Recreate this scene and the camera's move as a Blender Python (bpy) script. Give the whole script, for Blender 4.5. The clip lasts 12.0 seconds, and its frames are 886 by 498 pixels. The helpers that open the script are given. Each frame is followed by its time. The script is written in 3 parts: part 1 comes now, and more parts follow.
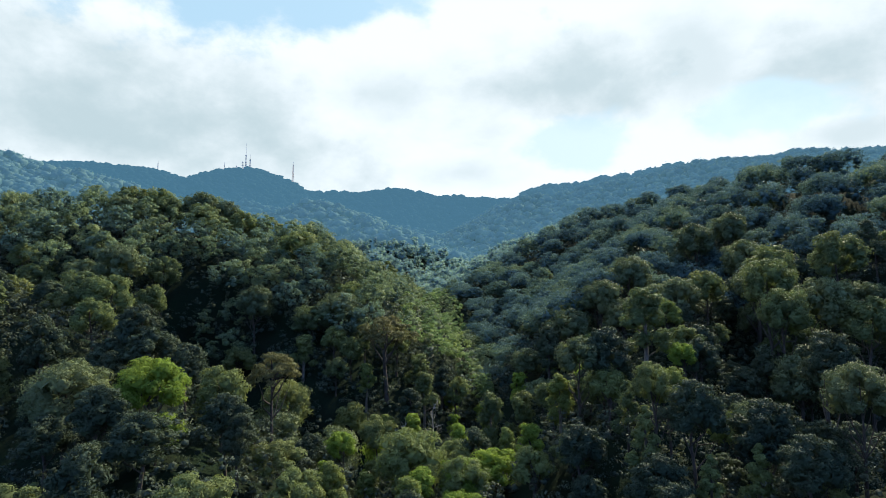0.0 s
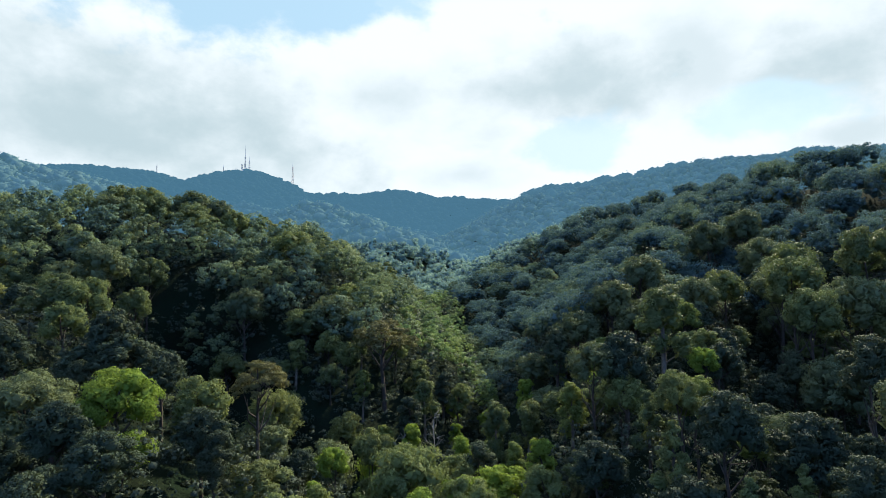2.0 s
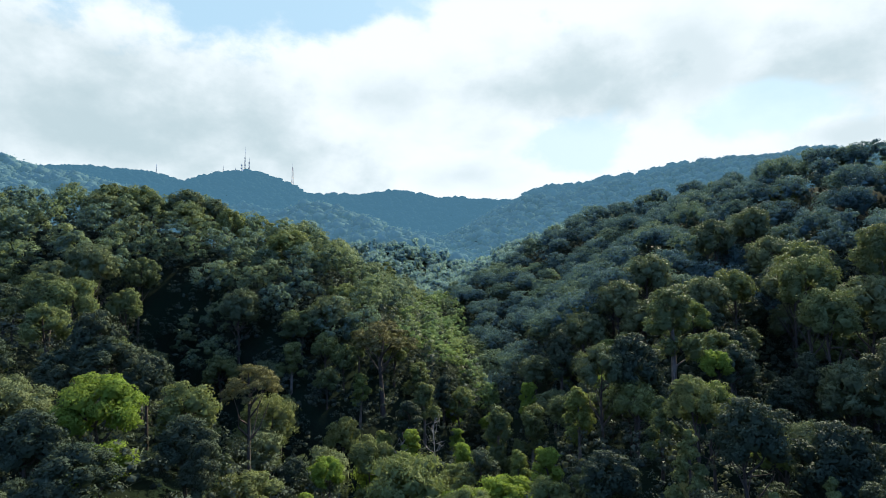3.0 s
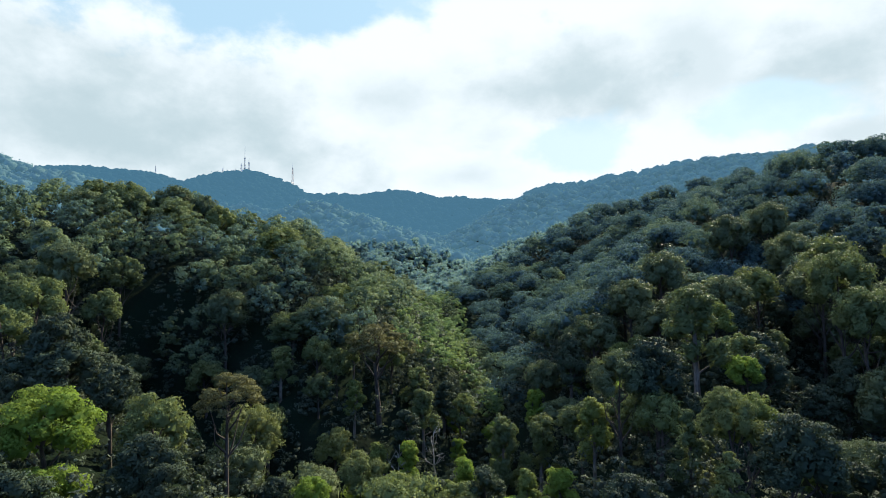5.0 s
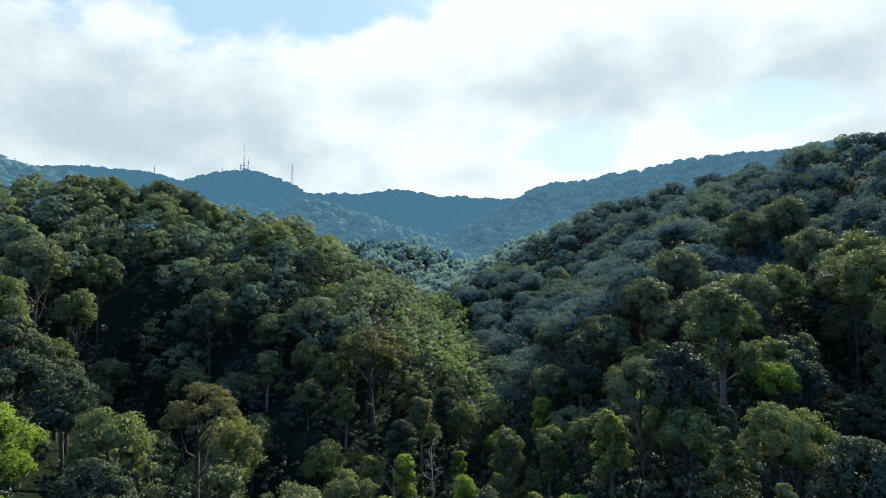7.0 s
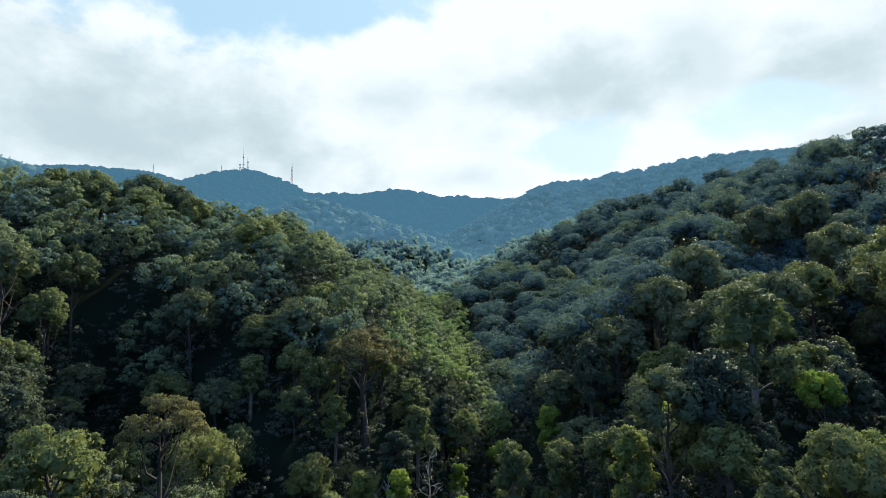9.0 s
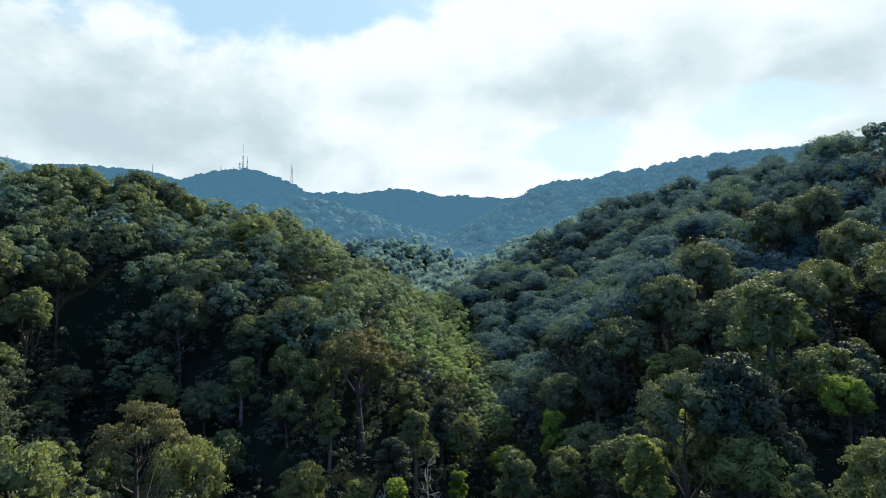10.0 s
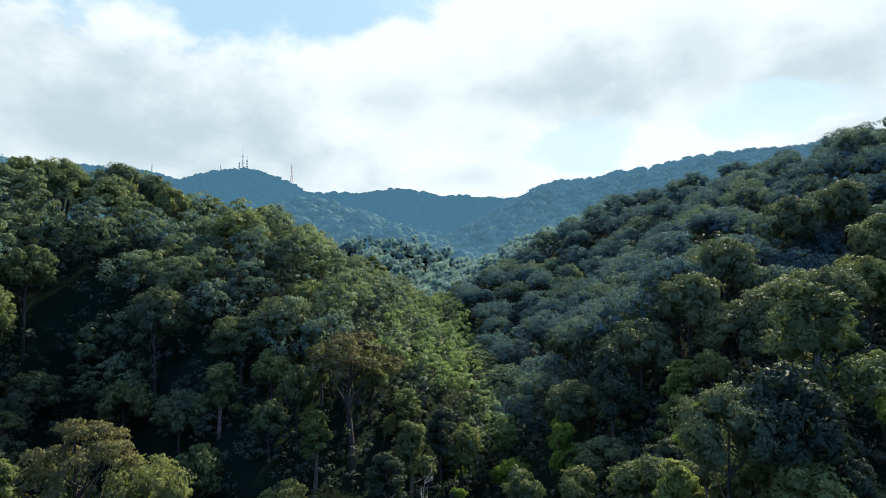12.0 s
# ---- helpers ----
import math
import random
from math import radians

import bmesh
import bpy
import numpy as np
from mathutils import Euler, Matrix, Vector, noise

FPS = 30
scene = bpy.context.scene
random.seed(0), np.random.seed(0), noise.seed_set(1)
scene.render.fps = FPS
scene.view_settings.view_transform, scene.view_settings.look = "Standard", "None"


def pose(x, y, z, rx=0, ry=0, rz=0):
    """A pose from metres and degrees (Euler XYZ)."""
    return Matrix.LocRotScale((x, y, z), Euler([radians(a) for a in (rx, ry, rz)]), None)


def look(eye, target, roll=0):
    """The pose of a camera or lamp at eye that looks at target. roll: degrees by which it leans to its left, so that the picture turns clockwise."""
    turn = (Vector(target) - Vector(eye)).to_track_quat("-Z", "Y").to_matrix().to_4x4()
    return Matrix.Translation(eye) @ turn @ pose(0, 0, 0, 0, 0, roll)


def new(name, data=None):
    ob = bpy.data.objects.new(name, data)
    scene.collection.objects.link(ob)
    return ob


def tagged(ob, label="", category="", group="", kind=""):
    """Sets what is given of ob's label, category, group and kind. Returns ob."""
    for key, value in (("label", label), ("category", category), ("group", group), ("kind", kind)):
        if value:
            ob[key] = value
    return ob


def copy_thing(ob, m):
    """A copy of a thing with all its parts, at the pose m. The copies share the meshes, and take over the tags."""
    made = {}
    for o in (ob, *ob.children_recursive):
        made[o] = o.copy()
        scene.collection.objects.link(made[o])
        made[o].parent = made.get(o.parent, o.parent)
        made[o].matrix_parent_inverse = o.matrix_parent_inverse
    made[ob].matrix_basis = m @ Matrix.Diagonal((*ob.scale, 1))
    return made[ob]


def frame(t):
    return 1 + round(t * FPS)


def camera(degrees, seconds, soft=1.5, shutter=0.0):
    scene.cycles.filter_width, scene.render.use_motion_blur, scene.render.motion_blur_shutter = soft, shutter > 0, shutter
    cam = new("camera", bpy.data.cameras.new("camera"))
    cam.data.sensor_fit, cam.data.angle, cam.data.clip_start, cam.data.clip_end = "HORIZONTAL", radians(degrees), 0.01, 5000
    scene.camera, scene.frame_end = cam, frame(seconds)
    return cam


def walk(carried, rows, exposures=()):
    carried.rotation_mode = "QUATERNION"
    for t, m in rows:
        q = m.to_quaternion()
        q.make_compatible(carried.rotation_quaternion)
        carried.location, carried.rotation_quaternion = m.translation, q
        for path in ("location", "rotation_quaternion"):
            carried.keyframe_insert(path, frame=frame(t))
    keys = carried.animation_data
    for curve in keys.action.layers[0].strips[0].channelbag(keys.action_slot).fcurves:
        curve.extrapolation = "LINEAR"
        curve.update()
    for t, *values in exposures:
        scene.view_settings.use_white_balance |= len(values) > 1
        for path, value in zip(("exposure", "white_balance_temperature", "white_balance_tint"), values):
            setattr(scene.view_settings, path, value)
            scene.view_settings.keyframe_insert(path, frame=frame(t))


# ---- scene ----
cam = camera(75.2, 12.0, soft=0.85)
METRES, EYE, TILT, LEAN, TURN = 64.0, 56.0, 4.8, 0.0, 0.0
ROWS = [
    (0.0, 0.0, 0.0, 0.0, -0.0, 0.0, 0.0),
    (0.5, -0.0003, 0.0383, -0.0035, 0.02, 0.06, 0.07),
    (1.0, -0.0005, 0.0776, -0.0068, 0.04, 0.12, 0.15),
    (1.5, -0.0002, 0.1172, -0.0104, 0.06, 0.18, 0.22),
    (2.0, 0.0002, 0.157, -0.0133, 0.08, 0.22, 0.27),
    (2.5, 0.0007, 0.1978, -0.0166, 0.11, 0.25, 0.31),
    (3.0, 0.0013, 0.2388, -0.0195, 0.13, 0.27, 0.34),
    (5.0, 0.0066, 0.406, -0.0328, 0.26, 0.33, 0.47),
    (5.5, 0.0077, 0.4481, -0.0361, 0.28, 0.34, 0.51),
    (6.0, 0.0095, 0.49, -0.0398, 0.3, 0.37, 0.52),
    (6.5, 0.0113, 0.5324, -0.0434, 0.33, 0.38, 0.53),
    (7.0, 0.0133, 0.5745, -0.0463, 0.36, 0.38, 0.54),
    (9.0, 0.0192, 0.7428, -0.0618, 0.44, 0.43, 0.51),
    (9.5, 0.021, 0.7847, -0.0651, 0.46, 0.42, 0.51),
    (10.0, 0.0224, 0.8268, -0.0688, 0.48, 0.43, 0.51),
    (10.5, 0.0246, 0.8691, -0.0729, 0.51, 0.46, 0.51),
    (11.0, 0.026, 0.9113, -0.0765, 0.54, 0.46, 0.51),
    (11.5, 0.0277, 0.954, -0.0797, 0.56, 0.46, 0.52),
    (12.0, 0.0294, 0.9959, -0.0838, 0.6, 0.48, 0.51),
]
walk(cam, [(t, pose(0, 0, EYE, TILT, LEAN, TURN) @ pose(METRES * x, METRES * y, METRES * z, 90 + pitch, roll, yaw)) for t, x, y, z, yaw, pitch, roll in ROWS],
     exposures=[(0.0, 1.0, 6000, 7.0), (12.0, 1.0, 6000, 7.0)])

# ---- world, sun and exposure ----
SUN_ELEVATION, SUN_AZIMUTH = 39.0, 33.0   # degrees; azimuth to the right of straight ahead (+y)
SUN_WAY = Vector((math.sin(radians(SUN_AZIMUTH)) * math.cos(radians(SUN_ELEVATION)),
                  math.cos(radians(SUN_AZIMUTH)) * math.cos(radians(SUN_ELEVATION)),
                  math.sin(radians(SUN_ELEVATION))))
sun = new("sun", bpy.data.lights.new("sun", "SUN"))
sun.data.energy, sun.data.angle, sun.data.color = 5.0, radians(0.6), (1.0, 0.86, 0.60)
sun.matrix_world = look(SUN_WAY * 900, (0, 0, 0))


class Nodes:
    """A short way to write node trees."""

    def __init__(self, tree):
        self.tree = tree
        tree.nodes.clear()

    def add(self, kind, inputs=None):
        node = self.tree.nodes.new(kind)
        for key, value in (inputs or {}).items():
            self.put(node.inputs[key], value)
        return node

    def put(self, socket, value):
        if isinstance(value, bpy.types.NodeSocket):
            self.tree.links.new(value, socket)
        else:
            socket.default_value = value

    def math(self, operation, a, b=0.0, clamp=False):
        node = self.add("ShaderNodeMath", {0: a, 1: b})
        node.operation, node.use_clamp = operation, clamp
        return node.outputs[0]

    def vector(self, operation, a, b=(0, 0, 0)):
        node = self.add("ShaderNodeVectorMath", {0: a, 1: b})
        node.operation = operation
        return node.outputs["Value" if operation == "LENGTH" else 0]

    def grey(self, value):
        return self.add("ShaderNodeCombineXYZ", {0: value, 1: value, 2: value}).outputs[0]

    def step(self, value, low, high, to_low=0.0, to_high=1.0):
        node = self.add("ShaderNodeMapRange", {"Value": value, "From Min": low, "From Max": high, "To Min": to_low, "To Max": to_high})
        node.interpolation_type = "SMOOTHSTEP"
        return node.outputs[0]

    def mix(self, factor, a, b, blend="MIX"):
        node = self.add("ShaderNodeMix")
        node.data_type, node.blend_type = "RGBA", blend
        self.put(node.inputs[0], factor)
        self.put(node.inputs[6], a)
        self.put(node.inputs[7], b)
        return node.outputs[2]

    def noise(self, vector, scale, detail=5.0, rough=0.55, distortion=0.0):
        node = self.add("ShaderNodeTexNoise", {"Vector": vector, "Scale": scale, "Detail": detail, "Roughness": rough, "Distortion": distortion})
        return node.outputs[0]


def make_sky():
    world = bpy.data.worlds.new("sky")
    scene.world = world
    world.use_nodes = True
    n = Nodes(world.node_tree)
    way = n.add("ShaderNodeTexCoord").outputs["Generated"]
    air = n.add("ShaderNodeTexSky")
    air.sky_type, air.sun_disc = "NISHITA", False
    air.sun_elevation, air.sun_rotation = radians(SUN_ELEVATION), radians(SUN_AZIMUTH)
    air.air_density, air.dust_density, air.ozone_density = 1.0, 2.0, 1.5
    blue = n.mix(0.8, n.mix(1.0, air.outputs[0], (0.10, 0.12, 0.12, 1), "MULTIPLY"), (0.59, 0.80, 0.93, 1))
    parts = n.add("ShaderNodeSeparateXYZ", {0: way})
    height = parts.outputs[2]
    # cloud layers: billows on a flat ceiling of cloud, seen in perspective
    wide = n.vector("MULTIPLY", way, (1.0, 1.0, 1.5))
    billow = n.noise(wide, 3.1, 7.0, 0.56, 0.25)
    fine = n.noise(wide, 11.0, 6.0, 0.6, 0.1)
    tufts = n.noise(wide, 9.0, 9.0, 0.58)
    cover = n.math("ADD", billow, n.math("MULTIPLY", n.math("SUBTRACT", fine, 0.5), 0.22))

    def spot(at, wide_x, wide_z, low=0.50, high=1.05):
        """A soft-edged patch of sky round the way at = (x, z) for y = 1."""
        d = Vector((at[0], 1.0, at[1])).normalized()
        rel = n.vector("SUBTRACT", way, d)
        scaled = n.vector("MULTIPLY", rel, (1 / wide_x, 1 / wide_x, 1 / wide_z))
        ripple = n.math("ADD", n.math("MULTIPLY", n.math("SUBTRACT", billow, 0.5), 2.4), n.math("MULTIPLY", n.math("SUBTRACT", tufts, 0.5), 1.7))
        far = n.math("ADD", n.vector("LENGTH", scaled), ripple)
        return n.step(far, high, low)

    gaps = None
    for patch in SKY_GAPS:
        s = n.math("MULTIPLY", spot(*patch[:3]), patch[3])
        gaps = s if gaps is None else n.math("MAXIMUM", gaps, s)
    cloudy = n.math("SUBTRACT", n.step(cover, 0.24, 0.36), gaps, clamp=True)
    under = None
    for patch in SKY_UNDERSIDES:
        s = n.math("MULTIPLY", spot(*patch[:3], low=0.0, high=1.45), patch[3])
        under = s if under is None else n.math("MAXIMUM", under, s)
    shade = n.math("ADD", under, n.step(billow, 0.55, 0.72, 0.0, 0.35), clamp=True)
    white = n.mix(shade, (1.0, 1.02, 1.01, 1), (0.47, 0.58, 0.60, 1))
    # clouds away from the sun's side of the sky are less bright, with blue added to fill shaded leaves
    ahead = n.step(parts.outputs[1], -0.5, 0.6)
    colour = n.mix(cloudy, blue, white)
    colour = n.mix(1.0, colour, n.mix(ahead, (0.32, 0.55, 1.20, 1), (1, 1, 1, 1)), "MULTIPLY")
    colour = n.mix(n.step(height, -0.06, 0.0), (0.06, 0.07, 0.06, 1), colour)
    back = n.add("ShaderNodeBackground", {"Color": colour, "Strength": 0.52})
    n.add("ShaderNodeOutputWorld", {"Surface": back.outputs[0]})


# (x, z) of the way for y = 1, half width, half height, strength
SKY_GAPS = [((-0.46, 0.575), 0.28, 0.085, 1.0), ((-0.26, 0.560), 0.15, 0.070, 1.0), ((-0.13, 0.610), 0.13, 0.070, 0.9), ((0.21, 0.27), 0.12, 0.045, 0.55),
            ((0.58, 0.335), 0.12, 0.040, 0.6)]
SKY_UNDERSIDES = [((-0.66, 0.32), 0.40, 0.13, 0.80), ((-0.34, 0.36), 0.13, 0.04, 0.30), ((-0.10, 0.355), 0.11, 0.05, 0.45), ((0.21, 0.375), 0.21, 0.055, 0.72),
                  ((0.45, 0.42), 0.09, 0.08, 0.45), ((0.72, 0.43), 0.14, 0.07, 0.75), ((0.04, 0.22), 0.11, 0.025, 0.4), ((0.72, 0.29), 0.07, 0.025, 0.5)]
make_sky()


# ---- materials ----
def new_material(name):
    m = bpy.data.materials.new(name)
    m.use_nodes = True
    return m, Nodes(m.node_tree)


def foliage(name, dark, light, warm, glow=0.26, gloss=0.58, by_object=False, air=None, sheen=0.04):
    """Leaves: two greens and a warm tone, mixed by plant, by clump and by leaf; light shines through them."""
    m, n = new_material(name)
    geo = n.add("ShaderNodeNewGeometry")
    place = geo.outputs["Position"]
    leaf = geo.outputs["Random Per Island"]
    patch = n.noise(place, 0.055, 2.0, 0.5)
    clump = n.noise(place, 0.45, 3.0, 0.6)
    plant = n.add("ShaderNodeObjectInfo").outputs["Random"] if by_object else n.step(n.noise(place, 0.11, 1.0, 0.5), 0.35, 0.65)
    base = n.mix(n.math("ADD", n.math("MULTIPLY", plant, 0.65), n.math("MULTIPLY", n.step(clump, 0.3, 0.7), 0.35)), (*dark, 1), (*light, 1))
    base = n.mix(n.math("MULTIPLY", n.step(patch, 0.45, 0.72), 0.55), base, (*warm, 1))
    vary = n.math("ADD", n.math("MULTIPLY", leaf, 0.3), 0.85)
    base = n.mix(1.0, base, n.grey(vary), "MULTIPLY")
    leaves = n.noise(place, 2.6, 3.0, 0.7)
    bump = n.add("ShaderNodeBump", {"Height": leaves, "Strength": 0.5, "Distance": 0.25})
    skin = n.add("ShaderNodeBsdfPrincipled", {"Base Color": base, "Roughness": gloss, "Specular IOR Level": 0.0 if air else sheen, "Normal": bump.outputs[0]})
    lit = n.mix(1.0, base, (1.42, 1.46, 1.08, 1), "MULTIPLY")
    behind = n.add("ShaderNodeBsdfTranslucent", {"Color": lit})
    both = n.add("ShaderNodeMixShader", {0: glow, 1: skin.outputs[0], 2: behind.outputs[0]})
    if air:  # the far backdrop: haze before it, painted as a glow of the leaves
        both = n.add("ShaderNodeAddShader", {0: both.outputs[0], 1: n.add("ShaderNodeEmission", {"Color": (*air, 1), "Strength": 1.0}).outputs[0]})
    n.add("ShaderNodeOutputMaterial", {"Surface": both.outputs[0]})
    return m


def bark(name, dark, light):
    m, n = new_material(name)
    place = n.add("ShaderNodeTexCoord").outputs["Object"]
    tall = n.vector("MULTIPLY", place, (1, 1, 0.18))
    grain = n.noise(tall, 6.0, 6.0, 0.65)
    stain = n.noise(place, 0.6, 3.0, 0.6)
    base = n.mix(n.step(n.math("ADD", n.math("MULTIPLY", grain, 0.6), n.math("MULTIPLY", stain, 0.4)), 0.35, 0.65), (*dark, 1), (*light, 1))
    bump = n.add("ShaderNodeBump", {"Height": grain, "Strength": 0.6, "Distance": 0.05})
    skin = n.add("ShaderNodeBsdfPrincipled", {"Base Color": base, "Roughness": 0.85, "Specular IOR Level": 0.1, "Normal": bump.outputs[0]})
    n.add("ShaderNodeOutputMaterial", {"Surface": skin.outputs[0]})
    return m


def forest_floor():
    m, n = new_material("forest_floor")
    place = n.add("ShaderNodeNewGeometry").outputs["Position"]
    litter = n.noise(place, 1.2, 6.0, 0.65)
    patch = n.noise(place, 0.08, 4.0, 0.55)
    # dark litter taken near black, so its colour carries the shade between trees
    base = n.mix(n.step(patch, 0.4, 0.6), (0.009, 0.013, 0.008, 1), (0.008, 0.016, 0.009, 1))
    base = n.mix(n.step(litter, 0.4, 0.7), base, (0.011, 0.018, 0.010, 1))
    bump = n.add("ShaderNodeBump", {"Height": litter, "Strength": 0.8, "Distance": 0.3})
    skin = n.add("ShaderNodeBsdfPrincipled", {"Base Color": base, "Roughness": 1.0, "Specular IOR Level": 0.03, "Normal": bump.outputs[0]})
    n.add("ShaderNodeOutputMaterial", {"Surface": skin.outputs[0]})
    return m


def painted_steel(name, colour, roughness=0.5):
    m, n = new_material(name)
    place = n.add("ShaderNodeTexCoord").outputs["Object"]
    rust = n.step(n.noise(place, 0.9, 5.0, 0.6), 0.5, 0.75)
    base = n.mix(n.math("MULTIPLY", rust, 0.4), (*colour, 1), (0.18, 0.12, 0.09, 1))
    skin = n.add("ShaderNodeBsdfPrincipled", {"Base Color": base, "Roughness": roughness, "Metallic": 0.3})
    n.add("ShaderNodeOutputMaterial", {"Surface": skin.outputs[0]})
    return m


LEAF_GREEN = foliage("leaf_green", (0.073, 0.099, 0.052), (0.156, 0.188, 0.070), (0.198, 0.200, 0.067), glow=0.26, by_object=True)
LEAF_DUSK = foliage("leaf_dusky_green", (0.069, 0.095, 0.058), (0.134, 0.161, 0.079), (0.164, 0.178, 0.077), glow=0.20, by_object=True)
LEAF_SILVER = foliage("leaf_silver", (0.20, 0.23, 0.20), (0.30, 0.33, 0.29), (0.26, 0.30, 0.22), glow=0.3, gloss=0.4, by_object=True)
# darkened leaves: this colour carries the shade of the near slopes
LEAF_SHADED = foliage("leaf_shaded_green", (0.031, 0.047, 0.035), (0.061, 0.083, 0.051), (0.084, 0.096, 0.051), glow=0.16, by_object=True)
LEAF_BRIGHT = foliage("leaf_yellow_green", (0.130, 0.190, 0.036), (0.178, 0.248, 0.044), (0.212, 0.238, 0.050), glow=0.38, by_object=True)
LEAF_OLIVE = foliage("leaf_olive_brown", (0.094, 0.098, 0.046), (0.128, 0.124, 0.056), (0.146, 0.124, 0.056), by_object=True)
LEAF_FRESH = foliage("leaf_fresh_green", (0.106, 0.137, 0.048), (0.154, 0.191, 0.056), (0.178, 0.192, 0.056), glow=0.32, by_object=True)
# darker than the woods: shade below the crowns is put into this green
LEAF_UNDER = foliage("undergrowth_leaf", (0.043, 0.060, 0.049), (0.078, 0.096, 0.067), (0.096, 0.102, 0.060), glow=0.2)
WOODS_GREEN = foliage("woods_green", (0.082, 0.120, 0.078), (0.156, 0.203, 0.108), (0.201, 0.222, 0.104), glow=0.30)
# WOODS_BLUE and WOODS_HAZY: blue in the leaf colour stands in for haze
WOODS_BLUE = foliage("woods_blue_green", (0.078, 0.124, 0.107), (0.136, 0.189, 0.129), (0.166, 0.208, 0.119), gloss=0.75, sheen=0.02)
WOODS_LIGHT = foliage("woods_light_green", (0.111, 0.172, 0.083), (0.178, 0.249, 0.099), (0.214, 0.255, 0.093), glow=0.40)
WOODS_HAZY = foliage("woods_haze_blue", (0.061, 0.108, 0.118), (0.100, 0.156, 0.152), (0.116, 0.168, 0.143), gloss=0.8, sheen=0.015)
# from here on haze is painted in: bluish leaves, then emission with air
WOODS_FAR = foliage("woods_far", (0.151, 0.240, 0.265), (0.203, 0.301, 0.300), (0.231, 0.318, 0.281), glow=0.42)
WOODS_TEAL_HAZE = foliage("woods_teal_haze", (0.056, 0.098, 0.108), (0.100, 0.154, 0.150), (0.128, 0.176, 0.146), air=(0.028, 0.058, 0.077))
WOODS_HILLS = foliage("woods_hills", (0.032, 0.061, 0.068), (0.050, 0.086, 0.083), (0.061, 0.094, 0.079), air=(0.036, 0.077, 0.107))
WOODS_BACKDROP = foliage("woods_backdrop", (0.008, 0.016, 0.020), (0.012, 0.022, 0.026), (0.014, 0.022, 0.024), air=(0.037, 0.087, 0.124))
BARK = bark("bark", (0.035, 0.030, 0.025), (0.09, 0.078, 0.066))
BARK_PALE = bark("pale_bark", (0.07, 0.06, 0.048), (0.20, 0.18, 0.15))
BARK_DEAD = bark("weathered_bark", (0.22, 0.20, 0.17), (0.50, 0.47, 0.42))
FLOOR = forest_floor()
# both mast paints are paled and greyed to put distance haze into them
STEEL_RED = painted_steel("hazed_red_painted_steel", (0.40, 0.30, 0.29))
STEEL_GREY = painted_steel("grey_painted_steel", (0.34, 0.37, 0.40))

# ---- the land ----
# slope, rounding width, crest points (x, y, z of the ground)
RIDGES = [
    # left spur, its near lobe and its dome lobe
    (0.66, 14.0, [(-330, 160, 78), (-200, 200, 78), (-138, 234, 83), (-112, 250, 86), (-84, 258, 78), (-68, 264, 70), (-50, 320, 59), (-45, 400, 58)]),
    (0.70, 9.0, [(-210, 110, 60), (-112, 148, 54), (-68, 125, 40), (-46, 96, 30), (-34, 70, 22)]),
    (0.80, 8.0, [(-66, 258, 74), (-52, 222, 66), (-44, 186, 40), (-30, 172, 30)]),
    # right spur and its lobes
    (0.62, 14.0, [(330, 170, 100), (215, 230, 101), (170, 280, 107), (155, 346, 107), (116, 420, 107), (62, 500, 90), (40, 580, 80)]),
    (0.72, 10.0, [(175, 150, 78), (115, 200, 60), (75, 172, 48), (50, 132, 38), (32, 112, 30), (34, 88, 22)]),
    (0.75, 10.0, [(130, 300, 92), (84, 236, 66), (62, 196, 52)]),
    (0.50, 10.0, [(260, 60, 70), (120, 70, 44), (75, 75, 32)]),
    # hills in the distance
    (0.55, 30.0, [(-760, 700, 235), (-600, 776, 237), (-507, 785, 219), (-460, 790, 203), (-400, 810, 181), (-330, 850, 165), (-250, 900, 150), (-120, 960, 130)]),
    (0.50, 30.0, [(980, 780, 262), (700, 850, 276), (514, 885, 264), (368, 985, 264), (208, 1010, 243), (120, 900, 170), (90, 800, 110)]),
    (0.48, 30.0, [(-1500, 1600, 410), (-1014, 1500, 399), (-795, 1492, 389), (-692, 1488, 355), (-610, 1480, 356), (-556, 1480, 381), (-512, 1480, 381), (-402, 1490, 320), (-345, 1490, 322), (-200, 1500, 318), (-110, 1480, 322), (103, 1480, 299), (205, 1490, 296), (420, 1500, 330), (900, 1500, 360), (1600, 1600, 340)]),
    (0.50, 16.0, [(-240, 1400, 270), (-235, 950, 178), (-218, 775, 155), (-172, 750, 167), (-140, 720, 159), (-113, 690, 146), (-62, 605, 118), (-28, 560, 89), (-10, 500, 68)]),
    (0.45, 20.0, [(160, 1400, 240), (110, 1150, 200), (40, 900, 130)]),
]
FLOOR_Y = [-400, 0, 100, 160, 230, 300, 400, 600, 900, 1500, 3000]
FLOOR_Z = [-14, 0, 9, 10, 11, 22, 45, 72, 110, 240, 200]
MID_X = [0, 0, 4, 6, 14, 12, 0, -20, 0, 0, 0]

# gullies: depth, half width, line (x, y)
GULLIES = [(24.0, 13.0, [(-84, 192), (-80, 188), (-74, 182), (-58, 164), (-44, 150), (-20, 146)]), (8.0, 9.0, [(104, 232), (92, 196), (86, 168), (66, 140), (56, 108)]),
           (9.0, 9.0, [(20, 240), (16, 200), (12, 160), (16, 130)]), (12.0, 9.0, [(112, 124), (90, 121), (72, 117), (56, 119), (44, 128)])]


